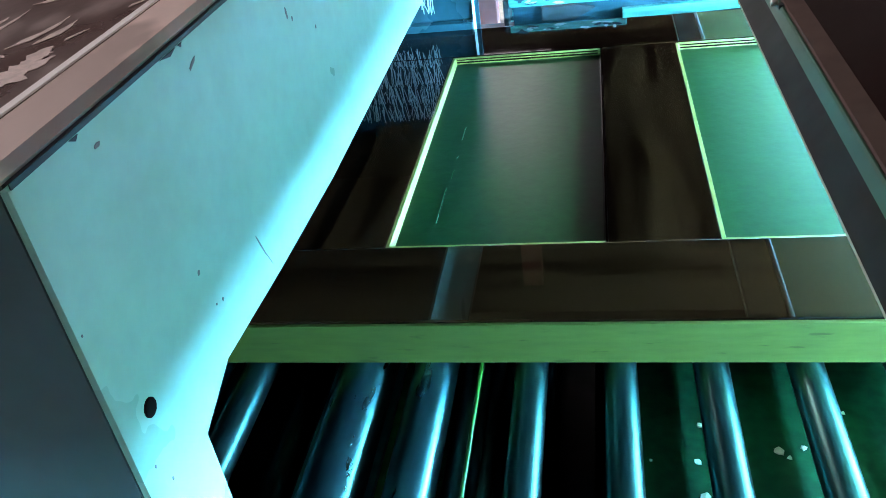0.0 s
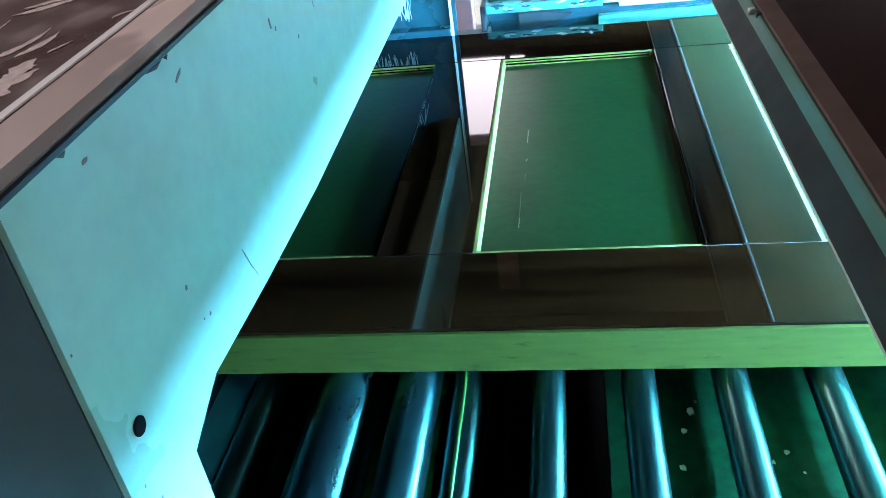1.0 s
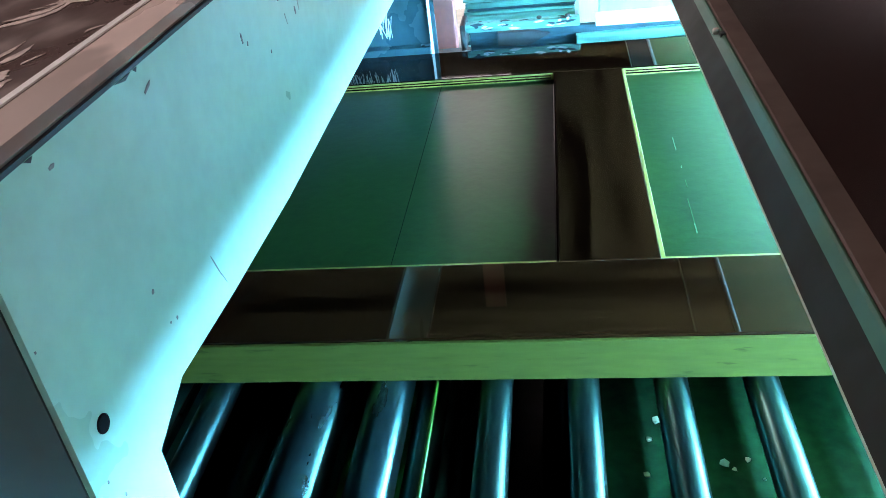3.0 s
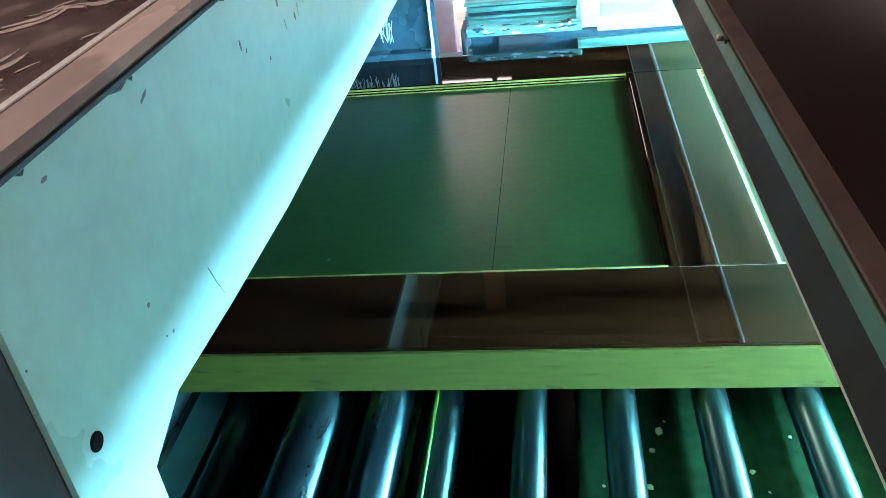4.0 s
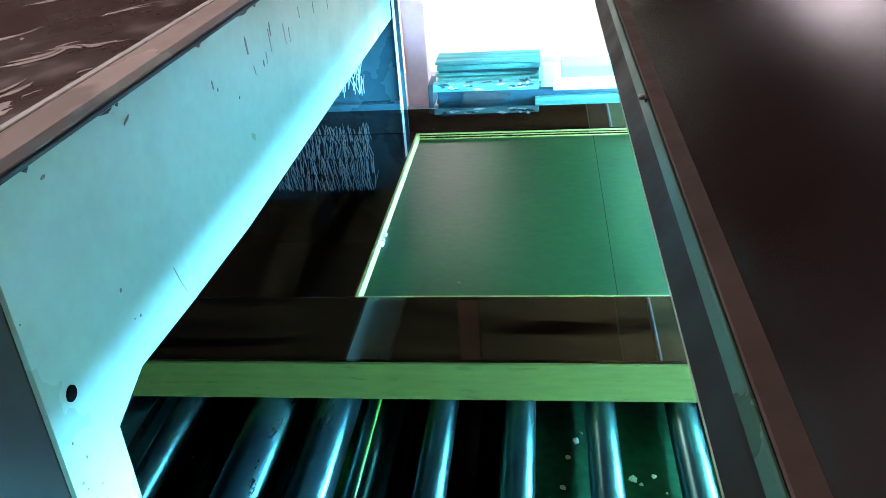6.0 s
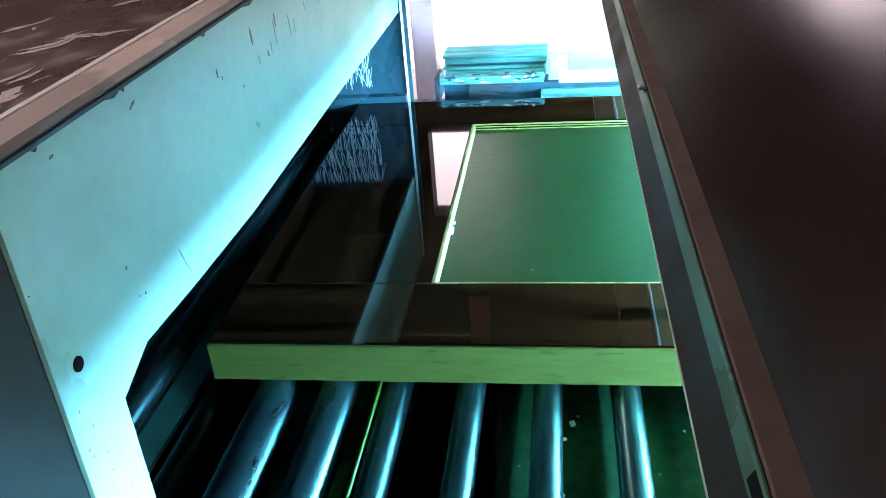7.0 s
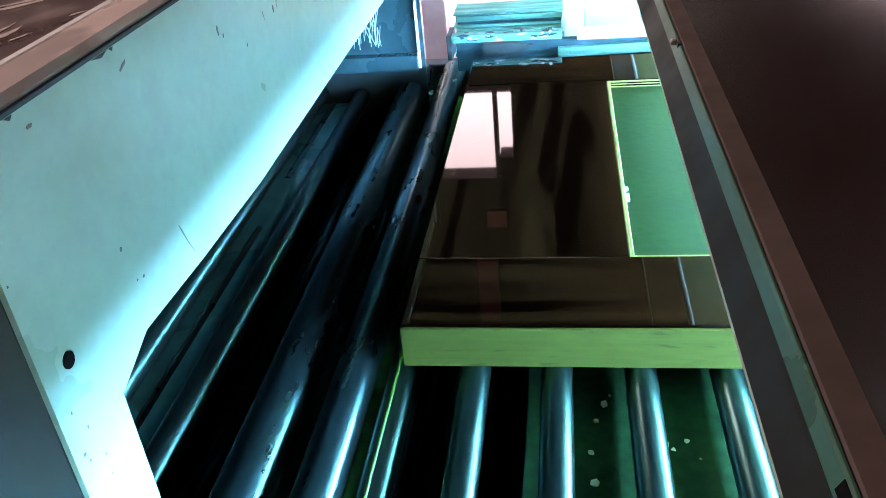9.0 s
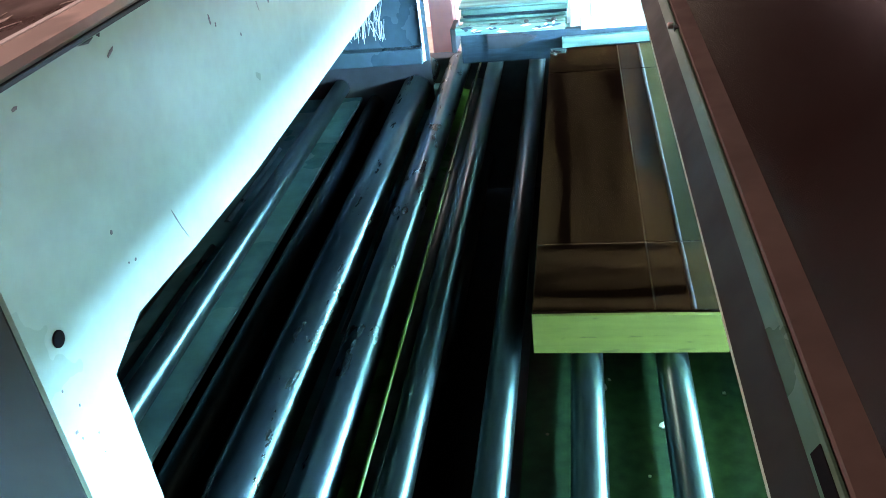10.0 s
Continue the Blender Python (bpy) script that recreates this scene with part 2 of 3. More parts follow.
# ---- shed ----
def shed():
    thing("floor", box(-6, 6, -5, 4.2, -0.1, 0.0), CONCRETE, "worn grey concrete shed floor", "floor", kind="structure")
    thing("ground", box(-60, 60, 4.2, 120, -0.14, -0.02), PALE_GROUND, "pale sunlit concrete yard outside the shed", "ground", kind="structure")
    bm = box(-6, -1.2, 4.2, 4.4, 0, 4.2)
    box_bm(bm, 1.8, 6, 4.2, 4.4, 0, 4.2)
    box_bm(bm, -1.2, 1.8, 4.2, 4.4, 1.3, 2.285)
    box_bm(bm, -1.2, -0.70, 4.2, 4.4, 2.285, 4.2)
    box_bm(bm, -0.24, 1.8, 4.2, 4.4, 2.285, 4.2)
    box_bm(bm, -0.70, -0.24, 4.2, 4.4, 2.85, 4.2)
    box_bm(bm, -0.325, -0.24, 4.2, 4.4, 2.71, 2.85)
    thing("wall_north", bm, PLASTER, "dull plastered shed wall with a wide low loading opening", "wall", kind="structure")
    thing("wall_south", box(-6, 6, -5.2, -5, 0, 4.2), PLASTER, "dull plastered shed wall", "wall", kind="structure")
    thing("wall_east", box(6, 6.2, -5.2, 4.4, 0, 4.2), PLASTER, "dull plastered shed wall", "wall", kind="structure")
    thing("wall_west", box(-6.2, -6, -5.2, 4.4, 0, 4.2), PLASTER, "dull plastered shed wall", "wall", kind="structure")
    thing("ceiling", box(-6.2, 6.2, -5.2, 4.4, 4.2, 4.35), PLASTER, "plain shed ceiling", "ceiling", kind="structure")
    # Added roof lights, out of view, one around each fill lamp.
    for name, sx, sy in (("added_skylight_1", -3.2, 1.6), ("added_skylight_2", 4.6, -1.5)):
        k = holder(name, "unseen flat roof light, added to fill the shed with daylight", "skylight", kind="structure")
        part("pane", box(sx - 1.0, sx + 1.0, sy - 0.6, sy + 0.6, 4.17, 4.18), SKY_PANE, k, "glowing pane of the added roof light")
        for x0, x1, y0, y1 in ((sx - 1.06, sx - 1.0, sy - 0.66, sy + 0.66), (sx + 1.0, sx + 1.06, sy - 0.66, sy + 0.66), (sx - 1.0, sx + 1.0, sy - 0.66, sy - 0.6), (sx - 1.0, sx + 1.0, sy + 0.6, sy + 0.66)):
            part("frame", box(x0, x1, y0, y1, 4.14, 4.199, 0.004), GREY, k)
    thing("wall_board", box(-0.515, -0.375, 4.176, 4.198, 3.45, 3.95, 0.003), PINK, "pinkish upright board fixed high on the wall", "wall board", kind="structure")
    thing("wall_plate", box(-0.43, -0.30, 4.180, 4.198, 3.08, 3.20, 0.003), PINK, "small pinkish square plate above the window", "wall plate", kind="structure")
    w = holder("window_1", "small high window with a dark mullion", "window", kind="structure")
    part("mullion", box(-0.355, -0.327, 4.22, 4.27, 2.285, 2.85, 0.003), INNER, w)
    part("pane", box(-0.70, -0.24, 4.36, 4.365, 2.285, 2.85), DAY, w, "pane full of bright sky")


shed()


# ---- coating machine on the inlet side ----
def coating_machine():
    m = holder("coating_machine", "pale green sheet-metal coating machine with dusty brown top", "machine", (0, 0, 0))
    # outlet plate in the plane x = XL, with a chamfered opening for the conveyor
    outline = [(YN, 0.35), (-0.251 + 0.0, 0.35), (-0.251, 1.0767), (-0.213, 1.0905), (-0.13, 1.0858), (-0.01, 1.0815), (0.30, 1.0835), (YF, 1.0825), (YF, 1.2375), (YN, 1.2375)]
    plate = part("outlet_plate", prism(outline, "x", XL - 0.003, XL), CREAM, m, "pale green painted outlet plate, scratched")
    # Shade where plate and flange meet, put in as a recessed dark strip.
    part("flange_shade", box(XL - 0.006, XL - 0.0035, YN + 0.004, YF, 1.226, 1.2395), INNER, m, "dark strip standing for the shade under the flange")
    part("near_side", box(-1.6, XL - 0.004, YN, YN + 0.003, 0.35, PLATE_TOP), GREY, m, "grey side sheet")
    part("far_side", box(-1.6, XL + 0.012, YF, YF + 0.003, 0.924, PLATE_TOP), BLUE_SHEET, m, "blue-grey inner side sheet")
    part("skirt", box(-1.6, XL + 0.012, YF + 0.002, YF + 0.005, 0.6, 0.9235), INNER, m, "dark lower side sheet")
    # Added dark sheet: keeps the door's reflection black under the cover.
    part("dark_liner", box(-1.598, XL - 0.008, YN + 0.004, YF - 0.001, 1.192, 1.197), INNER, m, "dark sheet added under the cover to dim its reflection")
    part("flange", prism([(-0.175, 1.240), (XL - 0.001, 1.240), (XL + 0.0015, 1.2425), (XL - 0.001, 1.2465), (-0.175, 1.2465)], "y", YN - 0.004, YF + 0.01), FLANGE, m, "worn metal flange along the top")
    cover = part("top_cover", box(-1.6, -0.179, YN - 0.004, YF + 0.01, 1.20, 1.2445, 0.003), DUSTY, m, "dark brown cover, dusty and smeared")
    part("cover_edge", box(-0.1835, -0.1792, YN - 0.004, YF + 0.01, 1.2447, 1.2458, 0.0004), WHITE, m, "bare worn edge of the cover")
    rng_top = random.Random(21)

    def wipe(x, y, length, width, bend, turn):
        """A ragged, curved wipe of dried lacquer, thinning to both ends."""
        n, left, right = 9, [], []
        for i in range(n):
            u = i / (n - 1)
            a = bend * (u - 0.5)
            cx, cy = length * (u - 0.5), length * bend * 0.35 * (u - 0.5) ** 2
            w = width * math.sin(math.pi * min(0.97, max(0.03, u ** 0.7))) * rng_top.uniform(0.45, 1.0)
            left.append((cx - w * math.sin(a), cy + w * math.cos(a)))
            right.append((cx + w * 0.6 * math.sin(a), cy - w * rng_top.uniform(0.3, 0.8) * math.cos(a)))
        dab = part("lacquer_smear", prism(left + right[::-1], "z", 0, 0.0003), SMEAR, cover)
        dab.matrix_basis = pose(x, y, 1.2446 + 0.0001 * rng_top.random(), 0, 0, turn)
    for x, y, length, width, bend, turn in ((-0.235, -0.085, 0.055, 0.006, 2.4, 75), (-0.228, -0.060, 0.035, 0.003, -1.8, 10), (-0.205, -0.215, 0.035, 0.010, 1.2, 60),
                                            (-0.198, -0.195, 0.030, 0.007, -1.5, 110), (-0.215, -0.165, 0.045, 0.004, 1.0, 85), (-0.255, -0.150, 0.050, 0.003, 0.6, 95),
                                            (-0.205, -0.060, 0.040, 0.005, 0.7, 40), (-0.200, -0.245, 0.050, 0.008, 0.9, 80), (-0.30, -0.02, 0.06, 0.003, 1.1, 60),
                                            (-0.245, 0.06, 0.05, 0.004, -1.2, 50), (-0.33, 0.12, 0.07, 0.005, 1.4, 70), (-0.21, 0.16, 0.05, 0.003, 0.5, 85)):
        for k in range(2):
            wipe(x + rng_top.uniform(-0.006, 0.006), y + rng_top.uniform(-0.008, 0.008), length * rng_top.uniform(0.5, 1.0), width * rng_top.uniform(0.7, 1.7), bend, turn + rng_top.uniform(-15, 15))
    for k in range(26):
        wipe(-0.19 - rng_top.random() ** 2 * 0.34, rng_top.uniform(YN, 0.42), rng_top.uniform(0.006, 0.022), rng_top.uniform(0.0008, 0.0026), rng_top.uniform(-2, 2), rng_top.uniform(0, 180))
    part("back_plate", box(-1.603, -1.6, YN, YF, 0.35, 1.24), INNER, m)
    part("edge_strip", prism([(XL + 0.002, YF - 0.001), (XL + 0.003, YF - 0.007), (XL + 0.006, YF - 0.004), (XL + 0.006, YF - 0.001)], "z", 0.925, 1.236), WHITE, m, "pale vertical edge strip")
    part("lower_rail", box(-0.6, XL + 0.003, YF - 0.02, YF - 0.001, 0.925, 0.95, 0.002), BLUE_SHEET, m, "dull blue horizontal rail along the side sheet")
    hole = part("hole", rod_bm(0.0044, 0, 0.0015, 0.0003, 24), BLACK, plate, "round drilled hole")
    hole.matrix_basis = pose(XL - 0.0005, -0.281, 1.123, 0, 0, -90)
    rng = random.Random(7)
    marks = ((-0.213, 1.143, 0.004, 0.004, 0), (-0.145, 1.113, 0.0016, 0.030, 22), (-0.140, 1.102, 0.0010, 0.02, 26), (-0.028, 1.205, 0.004, 0.012, 10), (-0.020, 1.199, 0.003, 0.005, 0),
             (0.090, 1.188, 0.005, 0.010, 15), (0.055, 1.212, 0.006, 0.025, 10), (-0.20, 1.118, 0.003, 0.003, 0), (-0.207, 1.120, 0.002, 0.002, 0), (0.12, 1.21, 0.004, 0.02, 5),
             (-0.285, 1.085, 0.002, 0.003, 0), (-0.28, 1.062, 0.002, 0.002, 0), (-0.292, 1.10, 0.002, 0.003, 0), (0.02, 1.18, 0.003, 0.004, 0), (-0.16, 1.225, 0.016, 0.003, 20), (-0.25, 1.228, 0.008, 0.003, 0))
    for y, z, w, h, a in marks:
        w, h = w * 0.55, h * 0.6
        chip = part("chip", prism([(-w / 2, -h / 2), (w / 4, -h / 2), (w / 2, h / 4), (0, h / 2), (-w / 2, h / 6)], "x", -0.0002, 0.0003), CHIPPED, plate)
        chip.matrix_basis = pose(XL, y, z, a, 0, 0)
    # The overhanging flange's shadow on the plate, laid on as a thin dark strip.
    part("dark_line", box(XL + 0.0002, XL + 0.0008, YN + 0.001, YF - 0.02, 1.2374, 1.2396), INNER, plate, "dark line drawn as the flange's shadow")
    for y, w in ((-0.262, 0.003), (-0.18, 0.008), (-0.167, 0.002), (-0.04, 0.005), (0.06, 0.012), (0.09, 0.003), (0.21, 0.007)):
        smear = part("grime", prism([(-w, 0.0), (-w * 0.3, -0.0011), (w * 0.2, -0.0018), (w, 0.0)], "x", 0.0001, 0.0006), INNER, plate)
        smear.matrix_basis = pose(XL, y, 1.2368, 0, 0, 0)
    for y, w, h, lean in ((0.16, 0.0022, 0.020, 8), (0.175, 0.0014, 0.014, 0), (0.215, 0.002, 0.012, 12), (0.10, 0.0030, 0.010, -6), (0.115, 0.0014, 0.022, 5), (0.27, 0.0016, 0.012, 0), (0.33, 0.0020, 0.016, 8), (0.40, 0.0012, 0.012, 4), (0.065, 0.0012, 0.009, 15)):
        drip = part("dried_drip", prism([(-w * 0.4, h * 0.5), (w * 0.4, h * 0.45), (w * 0.3, -h * 0.2), (0, -h * 0.5), (-w * 0.25, -h * 0.1)], "x", -0.0002, 0.0003), DRIED, plate)
        drip.matrix_basis = pose(XL, y, 1.2 + rng.uniform(-0.012, 0.012), lean, 0, 0)
    for k in range(7):
        r = rng.uniform(0.0004, 0.0009)
        spot = part("rust_spot", prism([(-r, -r), (r * 0.8, -r * 1.2), (r * 1.2, r * 0.7), (-r * 0.3, r * 1.3)], "x", -0.0002, 0.0003), CHIPPED, plate)
        spot.matrix_basis = pose(XL, YN + 0.002 + rng.random() ** 3 * 0.03, rng.uniform(0.98, 1.22), rng.uniform(0, 90), 0, 0)
    brush = bmesh.new()
    for row, (z, length) in enumerate(((1.083, 0.038), (1.056, 0.040), (1.026, 0.040), (0.996, 0.034))):
        for k in range(130):
            x = -0.47 + 0.265 * k / 129 + rng.uniform(-0.003, 0.003)
            lean = rng.uniform(-0.006, 0.006) * (3 if rng.random() < 0.15 else 1)
            w = rng.uniform(0.0006, 0.0012)
            l = length * rng.uniform(0.5, 1.0)
            y = YF - rng.uniform(0.002, 0.02)
            q = [brush.verts.new(p) for p in ((x, y, z), (x + w, y, z), (x + w + lean, y - 0.004, z - l), (x + lean, y - 0.004, z - l),
                                              (x, y + w, z), (x + w, y + w, z), (x + w + lean, y + w - 0.004, z - l), (x + lean, y + w - 0.004, z - l))]
            for f in ((0, 1, 2, 3), (7, 6, 5, 4), (0, 4, 5, 1), (1, 5, 6, 2), (2, 6, 7, 3), (3, 7, 4, 0)):
                brush.faces.new([q[i] for i in f])
    tagged(part("bristles", brush, BRISTLE, m, "pale nylon bristles on the side sheet"), kind="stuff")
    return m


coating_machine()


def curing_oven():
    m = holder("curing_oven", "dark brown curing oven with a grey lip over the conveyor", "machine")
    # Same lip as the part above it, coloured darker where it reflects little light.
    part("lip_lower", prism([(XR - 0.001, 1.0695), (XR + 0.002, 1.0685), (0.1895, 1.0865), (0.1830, 1.0885), (0.1815, 1.0860)], "y", -0.75, 1.35), LIP_DARK, m, "lower face of the lip, coloured dark for its dim reflection")
    part("lip", prism([(0.1818, 1.0863), (0.1833, 1.0888), (0.1900, 1.0868), (0.1900, 1.0972), (0.1886, 1.0974), (0.1872, 1.0958)], "y", -0.75, 1.35), LIP, m, "grey-green folded lip")
    # Added dark sheet: stops the lip's lit underside showing in the lacquer.
    part("dark_lip_liner", prism([(XR + 0.002, 1.0684), (XR + 0.002, 1.0680), (0.2065, 1.0632), (0.2065, 1.0640)], "y", -0.75, 1.35), INNER, m, "dark sheet added under the lip to dim its reflection")
    part("lip_edge", prism([(XR - 0.0018, 1.0690), (XR - 0.0008, 1.0682), (XR + 0.0002, 1.0686), (XR - 0.0009, 1.0698)], "y", -0.75, 1.35), DRIED, m, "pale worn lower edge of the lip")
    part("dark_line", box(0.1901, 0.1908, -0.75, 1.35, 1.0870, 1.0952), INNER, m)
    part("lip_flange", prism([(0.1909, 1.0900), (0.2075, 1.0940), (0.2075, 1.1000), (0.1922, 1.0980), (0.1909, 1.0966)], "y", -0.75, 1.35), LIP_FLANGE, m, "worn brown flange behind the lip")
    part("hood", prism([(0.206, 1.099), (0.215, 1.094), (0.218, 1.094), (0.222, 1.106), (0.755, 1.645), (0.750, 1.65)], "y", -0.75, 1.35), BROWN, m, "dark brown enamelled hood, sloping back")
    part("lining", box(0.2180, 2.59, -0.74, 1.34, 1.0905, 1.0932), REFLECTOR, m, "warm brown oven lining")
    # Unseen white bead, added so its reflection draws the bright line on the door.
    trim = part("reflection_bead", rod_bm(0.0028, -0.75, 1.35, 0.0004, 14), WHITE, m, "white bead added under the hood for its line in the lacquer")
    trim.location = (0.2092, 0, 1.0612)
    part("roof_sheet", box(0.75, 2.6, -0.75, 1.35, 1.645, 1.655), BROWN, m)
    part("near_side", box(0.30, 2.6, -0.75, -0.745, 0.35, 1.15), GREY, m)
    part("far_side", box(0.30, 2.6, 1.345, 1.35, 0.35, 1.15), GREY, m)
    part("back_plate", box(2.6, 2.605, -0.75, 1.35, 0.35, 1.655), GREY, m)
    for x, r, z in ((0.435, 0.017, 1.043), (0.60, 0.030, 1.015), (0.74, 0.036, 1.005), (0.88, 0.036, 1.005), (1.02, 0.036, 1.005)):
        tube = part("lamp_tube", rod_bm(r, -0.70, 1.30), UV, m, "thick glowing blue-green lamp tube")
        tube.location = (x, 0, z)
    bolt = part("bolt", rod_bm(0.0032, 0, 0.006, 0.001, 6), FLANGE, m, "pale hexagonal bolt")
    part("washer", box(0.1862, 0.1905, 0.232, 0.240, 1.0940, 1.0985, 0.0004), INNER, m)
    bolt.matrix_basis = pose(0.1868, 0.243, 1.0975, 0, 0, 90)
    part("slot", prism([(0.1838, 1.0905), (0.1850, 1.0895), (0.1880, 1.0955), (0.1868, 1.0962)], "y", -0.345, -0.317), BLACK, m, "dark slot in the lip")
    return m


curing_oven()


# ---- conveyors ----
RODS = []
ROD_R = 0.0135
PITCH = 0.0705
ROD_Y0, ROD_Y1 = -0.26, 0.845


def conveyor_frames():
    f = holder("roller_conveyor", "dark steel conveyor with side rails and drip pan", "conveyor")
    part("near_rail", box(-1.5, 2.5, -0.30, -0.265, 0.80, 0.885, 0.003), DARKSTEEL, f)
    part("far_rail", box(-1.5, 2.5, 0.85, 0.885, 0.80, 0.885, 0.003), DARKSTEEL, f)
    for x in (-1.3, -0.2, 1.0, 2.2):
        for y in (-0.30, 0.85):
            part("leg", box(x - 0.03, x + 0.03, y, y + 0.035, 0.0, 0.80, 0.003), DARKSTEEL, f)
    part("drip_pan", box(-1.5, -0.262, -0.262, 0.848, 0.863, 0.868), PAN, f, "dark oily drip pan below the rods")
    # Ribs added to catch thin highlight streaks, each as long as its streak.
    for x, y0, y1 in ((-0.296, -0.20, 0.30), (-0.300, 0.44, 0.80), (-0.341, -0.15, 0.24), (-0.345, 0.30, 0.52), (-0.392, 0.05, 0.70), (-0.188, -0.22, 0.28), (-0.150, 0.10, 0.62)):
        z = 0.8682 if x < -0.25 else 0.8402
        part("streak_rib", prism([(x - 0.005, z), (x + 0.005, z), (x + 0.0012, z + 0.004), (x - 0.0012, z + 0.004)], "y", y0, y1, 0.0005), IDLER, f, "thin shiny rib added for a bright streak low between the rods")
    part("drip_pan", box(-0.215, -0.150, -0.262, 0.848, 0.835, 0.840), PAN, f)
    # Wet green highlight of a rising chain rod, put in as a thin fixed rod.
    bar = part("highlight_rod", rod_bm(0.0018, -0.263, 0.849, 0.0005, 12), GREEN_ROD, f, "thin yellow-green rod standing for a highlight on the rising rods")
    bar.location = (-0.067, 0, 0.8935)
    part("green_sheet", prism([(-0.149, 0.834), (-0.097, 0.822), (-0.097, 0.825), (-0.149, 0.837)], "y", -0.262, 0.848), GREEN_SHEET, f, "dark green sheet between the chains")
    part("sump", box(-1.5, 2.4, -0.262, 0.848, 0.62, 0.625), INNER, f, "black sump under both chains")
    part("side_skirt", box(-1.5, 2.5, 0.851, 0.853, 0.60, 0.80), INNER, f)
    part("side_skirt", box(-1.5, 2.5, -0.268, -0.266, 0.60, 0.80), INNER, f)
    part("tray", prism([(0.045, 0.858), (2.4, 0.858), (2.4, 0.855), (0.048, 0.855), (0.048, 0.835), (0.045, 0.835)], "y", -0.26, 0.845), TRAY, f, "dusty tray under the rods")
    return f


conveyor_frames()


def tray_litter():
    rng = random.Random(11)
    for x, y, r in ((0.111, -0.005, 0.0040), (0.103, -0.026, 0.0032), (0.100, -0.097, 0.0048), (0.064, -0.063, 0.0014), (0.156, -0.052, 0.0046), (0.175, -0.048, 0.0026),
                    (0.183, -0.068, 0.0013), (0.142, -0.107, 0.0016), (0.210, -0.012, 0.0020), (0.098, -0.064, 0.0030), (0.163, -0.058, 0.0022), (0.116, 0.006, 0.0018), (0.12, 0.28, 0.003), (0.05, 0.45, 0.003), (0.09, 0.60, 0.004)):
        bm = bmesh.new()
        bmesh.ops.create_icosphere(bm, subdivisions=1, radius=r)
        for v in bm.verts:
            v.co *= rng.uniform(0.6, 1.2)
            v.co.z *= 0.6
        ob = thing("wood_chip", bm, CHIP, "small pale wood chip lying on the tray", "wood chip", "chips on the tray")
        ob.location = (x, y, 0.8595)


tray_litter()


def static_roller(x, r):
    ro = holder("idler_roller", "polished steel idler roller between the two conveyors", "roller", (x, 0, TOP - r), "idler rollers")
    part("drum", rod_bm(r, ROD_Y0 + 0.01, ROD_Y1 - 0.02), IDLER, ro)
    part("shaft", rod_bm(r * 0.4, ROD_Y0 - 0.003, ROD_Y1 + 0.004), DARKSTEEL, ro)


static_roller(-0.168, 0.024)
static_roller(-0.108, 0.019)

rod_mesh = mesh_of("rod", rod_bm(ROD_R, ROD_Y0, ROD_Y1), STEEL)
IN_X, IN_R, IN_V = -0.275, 0.035, 0.0955      # inlet conveyor: last sprocket, radius, speed
OUT_X, OUT_R, OUT_V = -0.035, 0.045, 0.1675   # outlet conveyor: first sprocket, radius, speed
ROD_Z = TOP - ROD_R
DROP = 0.16                                  # how far the chains hang straight down behind the idlers


def out_place(s):
    """Outlet chain: s = 0 on top over the sprocket, s < 0 still rising to it."""
    if s >= 0:
        return OUT_X + s, ROD_Z
    turn = math.pi / 2 * OUT_R
    if s > -turn:
        a = -s / OUT_R
        return OUT_X - OUT_R * math.sin(a), ROD_Z - OUT_R + OUT_R * math.cos(a)
    if s > -turn - DROP:
        return OUT_X - OUT_R, ROD_Z - OUT_R + (s + turn)
    return OUT_X - OUT_R - (s + turn + DROP), ROD_Z - OUT_R - DROP


def in_place(s):
    """Inlet chain: s < 0 on top before the sprocket, s > 0 going down round it."""
    if s <= 0:
        return IN_X + s, ROD_Z
    turn = math.pi / 2 * IN_R
    if s < turn:
        a = s / IN_R
        return IN_X + IN_R * math.sin(a), ROD_Z - IN_R + IN_R * math.cos(a)
    if s < turn + DROP:
        return IN_X + IN_R, ROD_Z - IN_R - (s - turn)
    return IN_X + IN_R - (s - turn - DROP), ROD_Z - IN_R - DROP


def conveyor_rods():
    first = 0.044 - OUT_X
    for i in range(-28, 6):
        ob = tagged(new("conveyor_rod", rod_mesh), "polished steel conveyor rod travelling on a chain", "conveyor rod", "outlet conveyor rods")
        RODS.append((ob, out_place, first + i * PITCH, OUT_V))
    first = -0.249 - 9.0 * IN_V - IN_X
    for i in range(-7, 16):
        ob = tagged(new("conveyor_rod", rod_mesh), "polished steel conveyor rod travelling on a chain", "conveyor rod", "inlet conveyor rods")
        RODS.append((ob, in_place, first + i * PITCH, IN_V))


conveyor_rods()


# ---- the door ----
W_DOOR, L_DOOR = 0.70, 2.05
YS, YB = 0.113, 0.588
PANELS = ((0.198, 0.619), (0.708, 0.910), (1.005, 1.207), (1.296, 1.717))
RECESS = 0.009


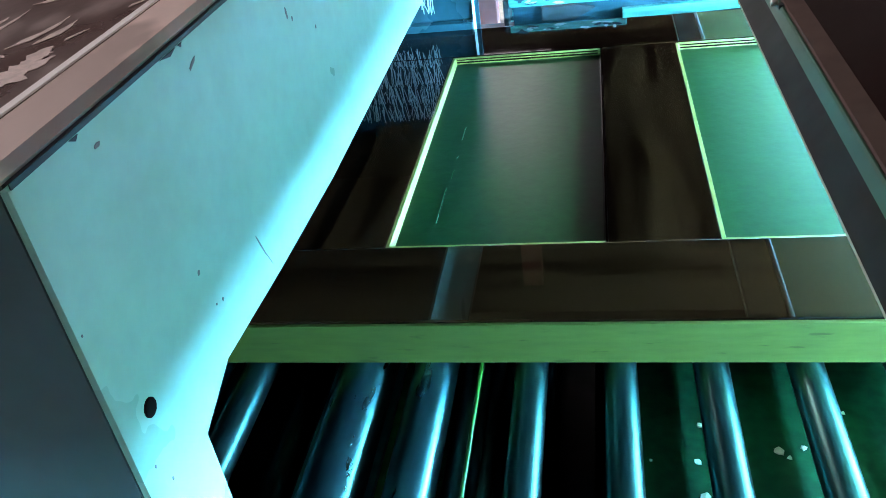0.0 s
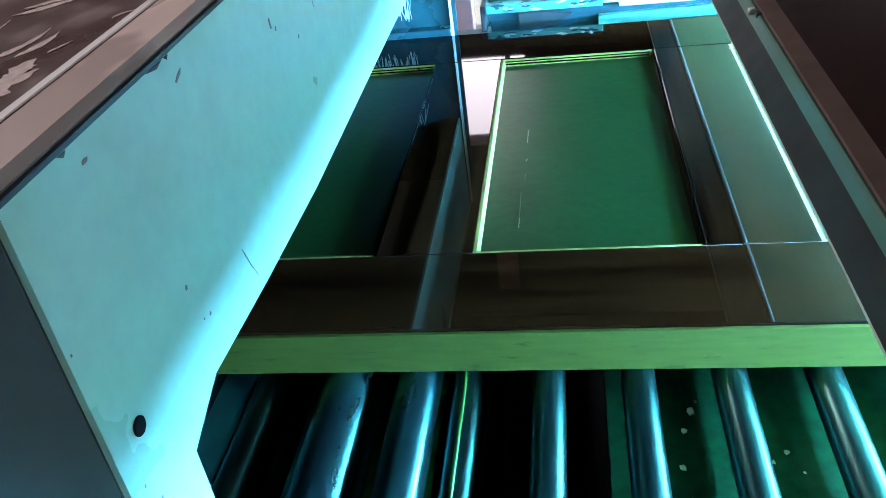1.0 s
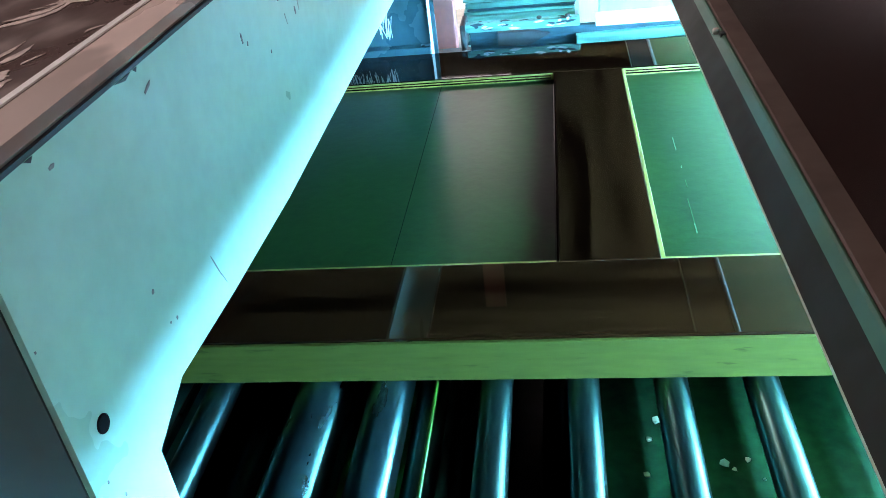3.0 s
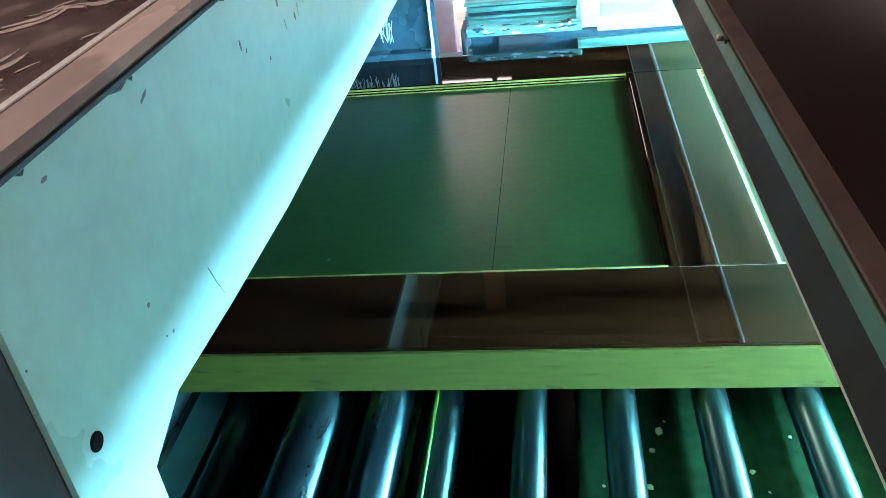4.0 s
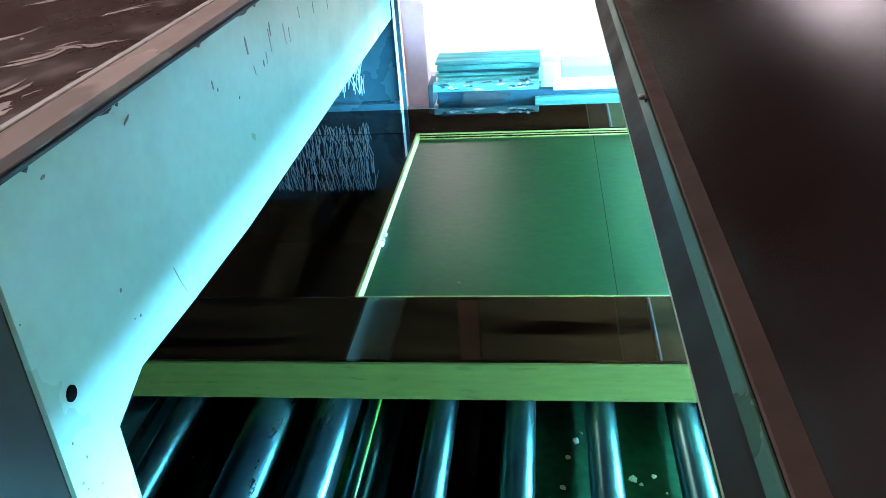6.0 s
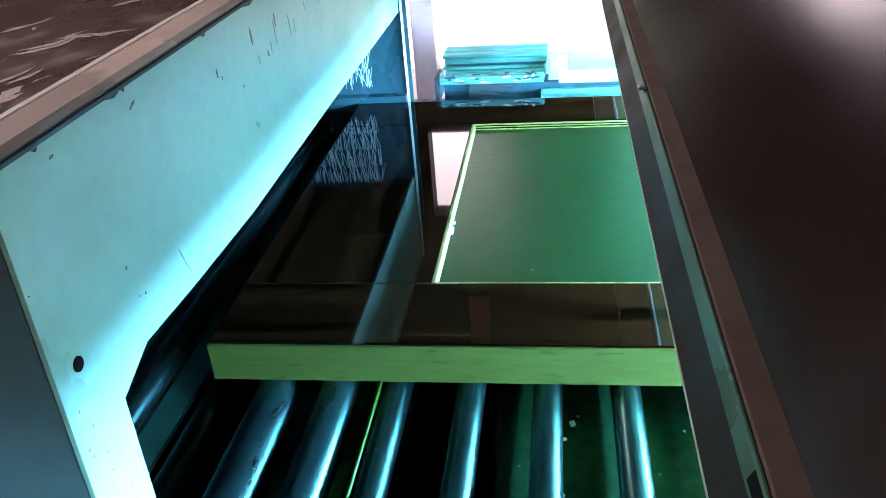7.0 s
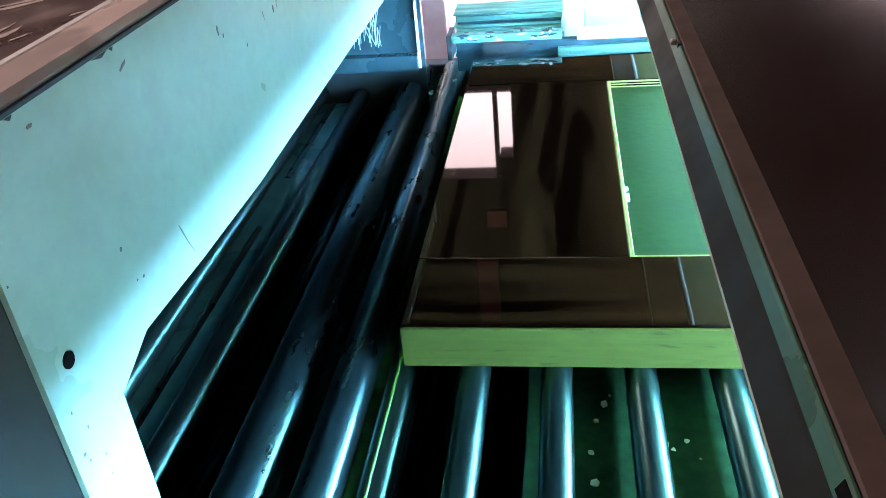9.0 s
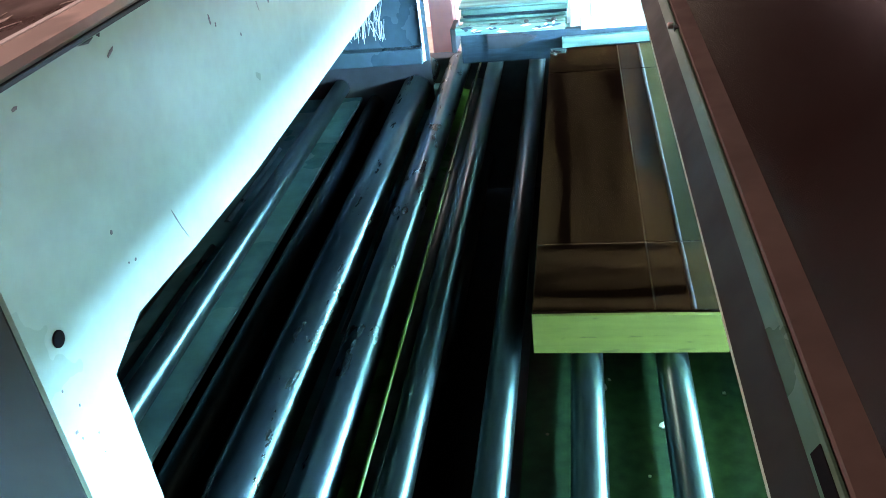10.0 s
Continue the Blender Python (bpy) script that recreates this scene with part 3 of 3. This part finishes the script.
def panel_door():
    d = holder("panel_door", "freshly lacquered dark wooden panel door lying flat on the rods", "door", (-0.872, 0, TOP))
    T = DOOR_T
    part("edge_core", box(0, L_DOOR, 0.0, 0.004, 0.0, T - 0.0015, 0.0008), EDGE_WOOD, d, "pale raw wood edge")
    part("stile", box(0, L_DOOR, 0.0045, YS, 0.0, T, 0.0012), FRAME_WOOD, d)
    part("stile", box(0, L_DOOR, YB, W_DOOR, 0.0, T, 0.0012), FRAME_WOOD, d)
    xs = [0.0] + [v for p in PANELS for v in p] + [L_DOOR]
    for a, b in zip(xs[0::2], xs[1::2]):
        part("rail", box(a, b, YS + 0.0003, YB - 0.0003, 0.0, T - 0.0002, 0.0008), RAIL_WOOD, d)
    panels = []
    for a, b in PANELS:
        panels.append(part("panel", box(a + 0.0004, b - 0.0004, YS + 0.0004, YB - 0.0004, 0.006, T - RECESS), PANEL_WOOD, d, "recessed flat panel, sealed and satin"))
        if b - a > 0.3:
            part("joint", box(a + 0.2627, a + 0.2634, YS + 0.001, YB - 0.001, T - RECESS - 0.001, T - RECESS + 0.0001), BLACK, panels[-1], "thin dark glue joint")
        z0, z1, w = T - RECESS, T - 0.001, 0.0056
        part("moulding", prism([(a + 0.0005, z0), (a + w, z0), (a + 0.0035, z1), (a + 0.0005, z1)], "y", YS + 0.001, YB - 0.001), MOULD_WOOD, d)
        # Faces away from the lamps: darker wood stands for its shade.
        part("moulding", prism([(b - 0.0005, z0), (b - 0.0038, z0), (b - 0.0020, z1), (b - 0.0005, z1)], "y", YS + 0.001, YB - 0.001), RAIL_WOOD, d, "moulding turned from the lamps, its shade put in as dark wood")
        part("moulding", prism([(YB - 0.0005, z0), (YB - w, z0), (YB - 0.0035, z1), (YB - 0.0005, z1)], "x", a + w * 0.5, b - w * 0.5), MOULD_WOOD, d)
        # Shade lines of the moulding profile, put in as dark raised strips.
        for k, dy in enumerate((0.0052, 0.0043)):
            part("groove", box(a + w, b - w, YB - dy, YB - dy + 0.0005, z0 + 0.0010 + 0.0030 * k, z0 + 0.0036 + 0.0030 * k), RAIL_WOOD, d, "dark raised strip standing for a groove's shade line")
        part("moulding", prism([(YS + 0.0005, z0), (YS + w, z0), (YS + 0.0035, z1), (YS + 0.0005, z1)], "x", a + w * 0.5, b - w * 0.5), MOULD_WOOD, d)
    z = T - RECESS
    for y0, y1, x in ((0.166, 0.235, 0.747), (0.255, 0.275, 0.750), (0.300, 0.307, 0.750), (0.345, 0.380, 0.750)):
        part("lacquer_run", prism([(x - 0.0004, y0), (x + 0.0004, y0 + 0.002), (x + 0.0006, y1 - 0.003), (x + 0.001, y1), (x - 0.0004, y1 - 0.004)], "z", z, z + 0.0006), RUN, panels[1], "dried lacquer run")
    part("speck", prism([(0.298, 0.153), (0.301, 0.153), (0.302, 0.156), (0.299, 0.157)], "z", z, z + 0.0005), INNER, panels[0])
    for y, h in ((0.235, 0.008), (0.246, 0.004), (0.260, 0.005)):
        part("nick", box(0.2012, 0.2065, y, y + h, z + 0.001, z + 0.0045, 0.0008), WHITE, panels[0], "pale nick in the moulding")
    return d


DOOR = panel_door()


# ---- behind the line ----
def background():
    thing("post", box(-0.236, -0.183, 1.3, 1.35, 0.0, 1.08, 0.002), PINK, "dull pinkish square post behind the conveyor", "post")
    rng = random.Random(4)
    z = 0.70
    k = 0
    while z < 0.922:
        h = rng.uniform(0.004, 0.010)
        x0 = -0.132 + rng.uniform(0, 0.010)
        x1 = 0.076 + rng.uniform(-0.006, 0.003)
        thing("board", box(x0, x1, 1.02 + rng.uniform(-0.006, 0.006), 1.10, z, z + h, 0.001), BOARD if k % 3 else BOARD_BLUE,
              "pale thin board in a stack behind the guide beam", "board", "stacked boards")
        z += h + rng.uniform(0.0006, 0.0026)
        k += 1
    plank = thing("plank", box(-0.132, 0.27, 0.0, 0.03, -0.30, 0.0, 0.002), WHITE, "long white plank on edge behind the stacked boards", "plank")
    plank.matrix_world = pose(0, 1.15, 0.897, 0, 1.5, 0)
    thing("batten", box(0.081, 0.116, 1.00, 1.018, 0.62, 0.921, 0.0015), WHITE, "white upright batten beside the stacked boards", "batten")
    thing("carton", box(0.119, 0.75, 1.02, 1.09, 0.62, 0.910, 0.002), CARTON, "long pale carton standing beside the boards", "carton")
    b = holder("guide_beam", "dirty pale guide beam over the far roller ends", "beam", (0, 0, 0))
    top_beam = part("beam", box(-0.098, 0.076, 0.742, 0.760, 0.953, 0.966, 0.002), BOARD, b, "paint-spattered pale beam")
    part("sill", box(0.100, 0.62, 0.750, 0.80, 0.9475, 0.955, 0.0015), WHITE, b)
    part("web", box(-0.094, 0.62, 0.765, 0.775, 0.90, 0.9470, 0.001), BOARD_BLUE, b, "dull blue web plate")
    part("bracket", prism([(-0.05, 0.925), (0.0, 0.925), (0.03, 0.94), (0.0, 0.9465), (-0.05, 0.9465)], "y", 0.755, 0.764), INNER, b)
    part("bracket", prism([(0.07, 0.92), (0.62, 0.932), (0.62, 0.9465), (0.07, 0.935)], "y", 0.752, 0.763), BOARD, b)
    part("end_cap", box(-0.107, -0.099, 0.745, 0.80, 0.925, 0.965, 0.002), INNER, b, "black end cap")
    for k in range(40):
        x, w, h = rng.uniform(-0.09, 0.065), rng.uniform(0.002, 0.011), rng.uniform(0.0008, 0.0026)
        on_top = k % 2
        flake = part("paint_crust", prism([(-w, 0), (-w * 0.4, -h), (w * 0.5, -h * 0.6), (w, h * 0.3), (w * 0.2, h), (-w * 0.6, h * 0.5)], "y", 0, 0.0012), (BOARD_BLUE, INNER, WHITE, BOARD)[k % 4], top_beam)
        flake.matrix_basis = pose(x, rng.uniform(0.745, 0.757), 0.9667, -90, 0, rng.uniform(-10, 10)) if on_top else pose(x, 0.7412, rng.uniform(0.956, 0.966), 0, rng.uniform(-8, 8), 0)
    for x in (0.015, 0.058):
        sc = part("screw", rod_bm(0.004, 0, 0.004, 0.001, 10), DARKSTEEL, top_beam)
        sc.matrix_basis = pose(x, 0.75, 0.966, 90, 0, 0)


background()


def motions():
    door_rows = [(0.0, -0.872), (0.5, -0.822), (1.0, -0.775), (1.5, -0.726), (2.0, -0.679), (2.5, -0.630), (4.0, -0.487), (4.5, -0.438), (5.0, -0.391),
                 (5.5, -0.346), (7.0, -0.228), (7.5, -0.186), (8.0, -0.140), (8.5, -0.102), (9.0, -0.060), (9.5, -0.016), (10.0, 0.053)]
    drift = {8.0: -0.002, 8.5: -0.005, 9.0: -0.006, 9.5: -0.010, 10.0: -0.009}   # the door creeps along the rods towards the end
    walk(DOOR, [(t, pose(x, drift.get(t, 0.0), TOP)) for t, x in door_rows])
    for ob, place, s0, v in RODS:
        rows = []
        for k in range(0, 51):
            x, z = place(s0 + v * k * 0.2)
            rows.append((k * 0.2, pose(x, 0, z)))
        walk(ob, rows)


motions()
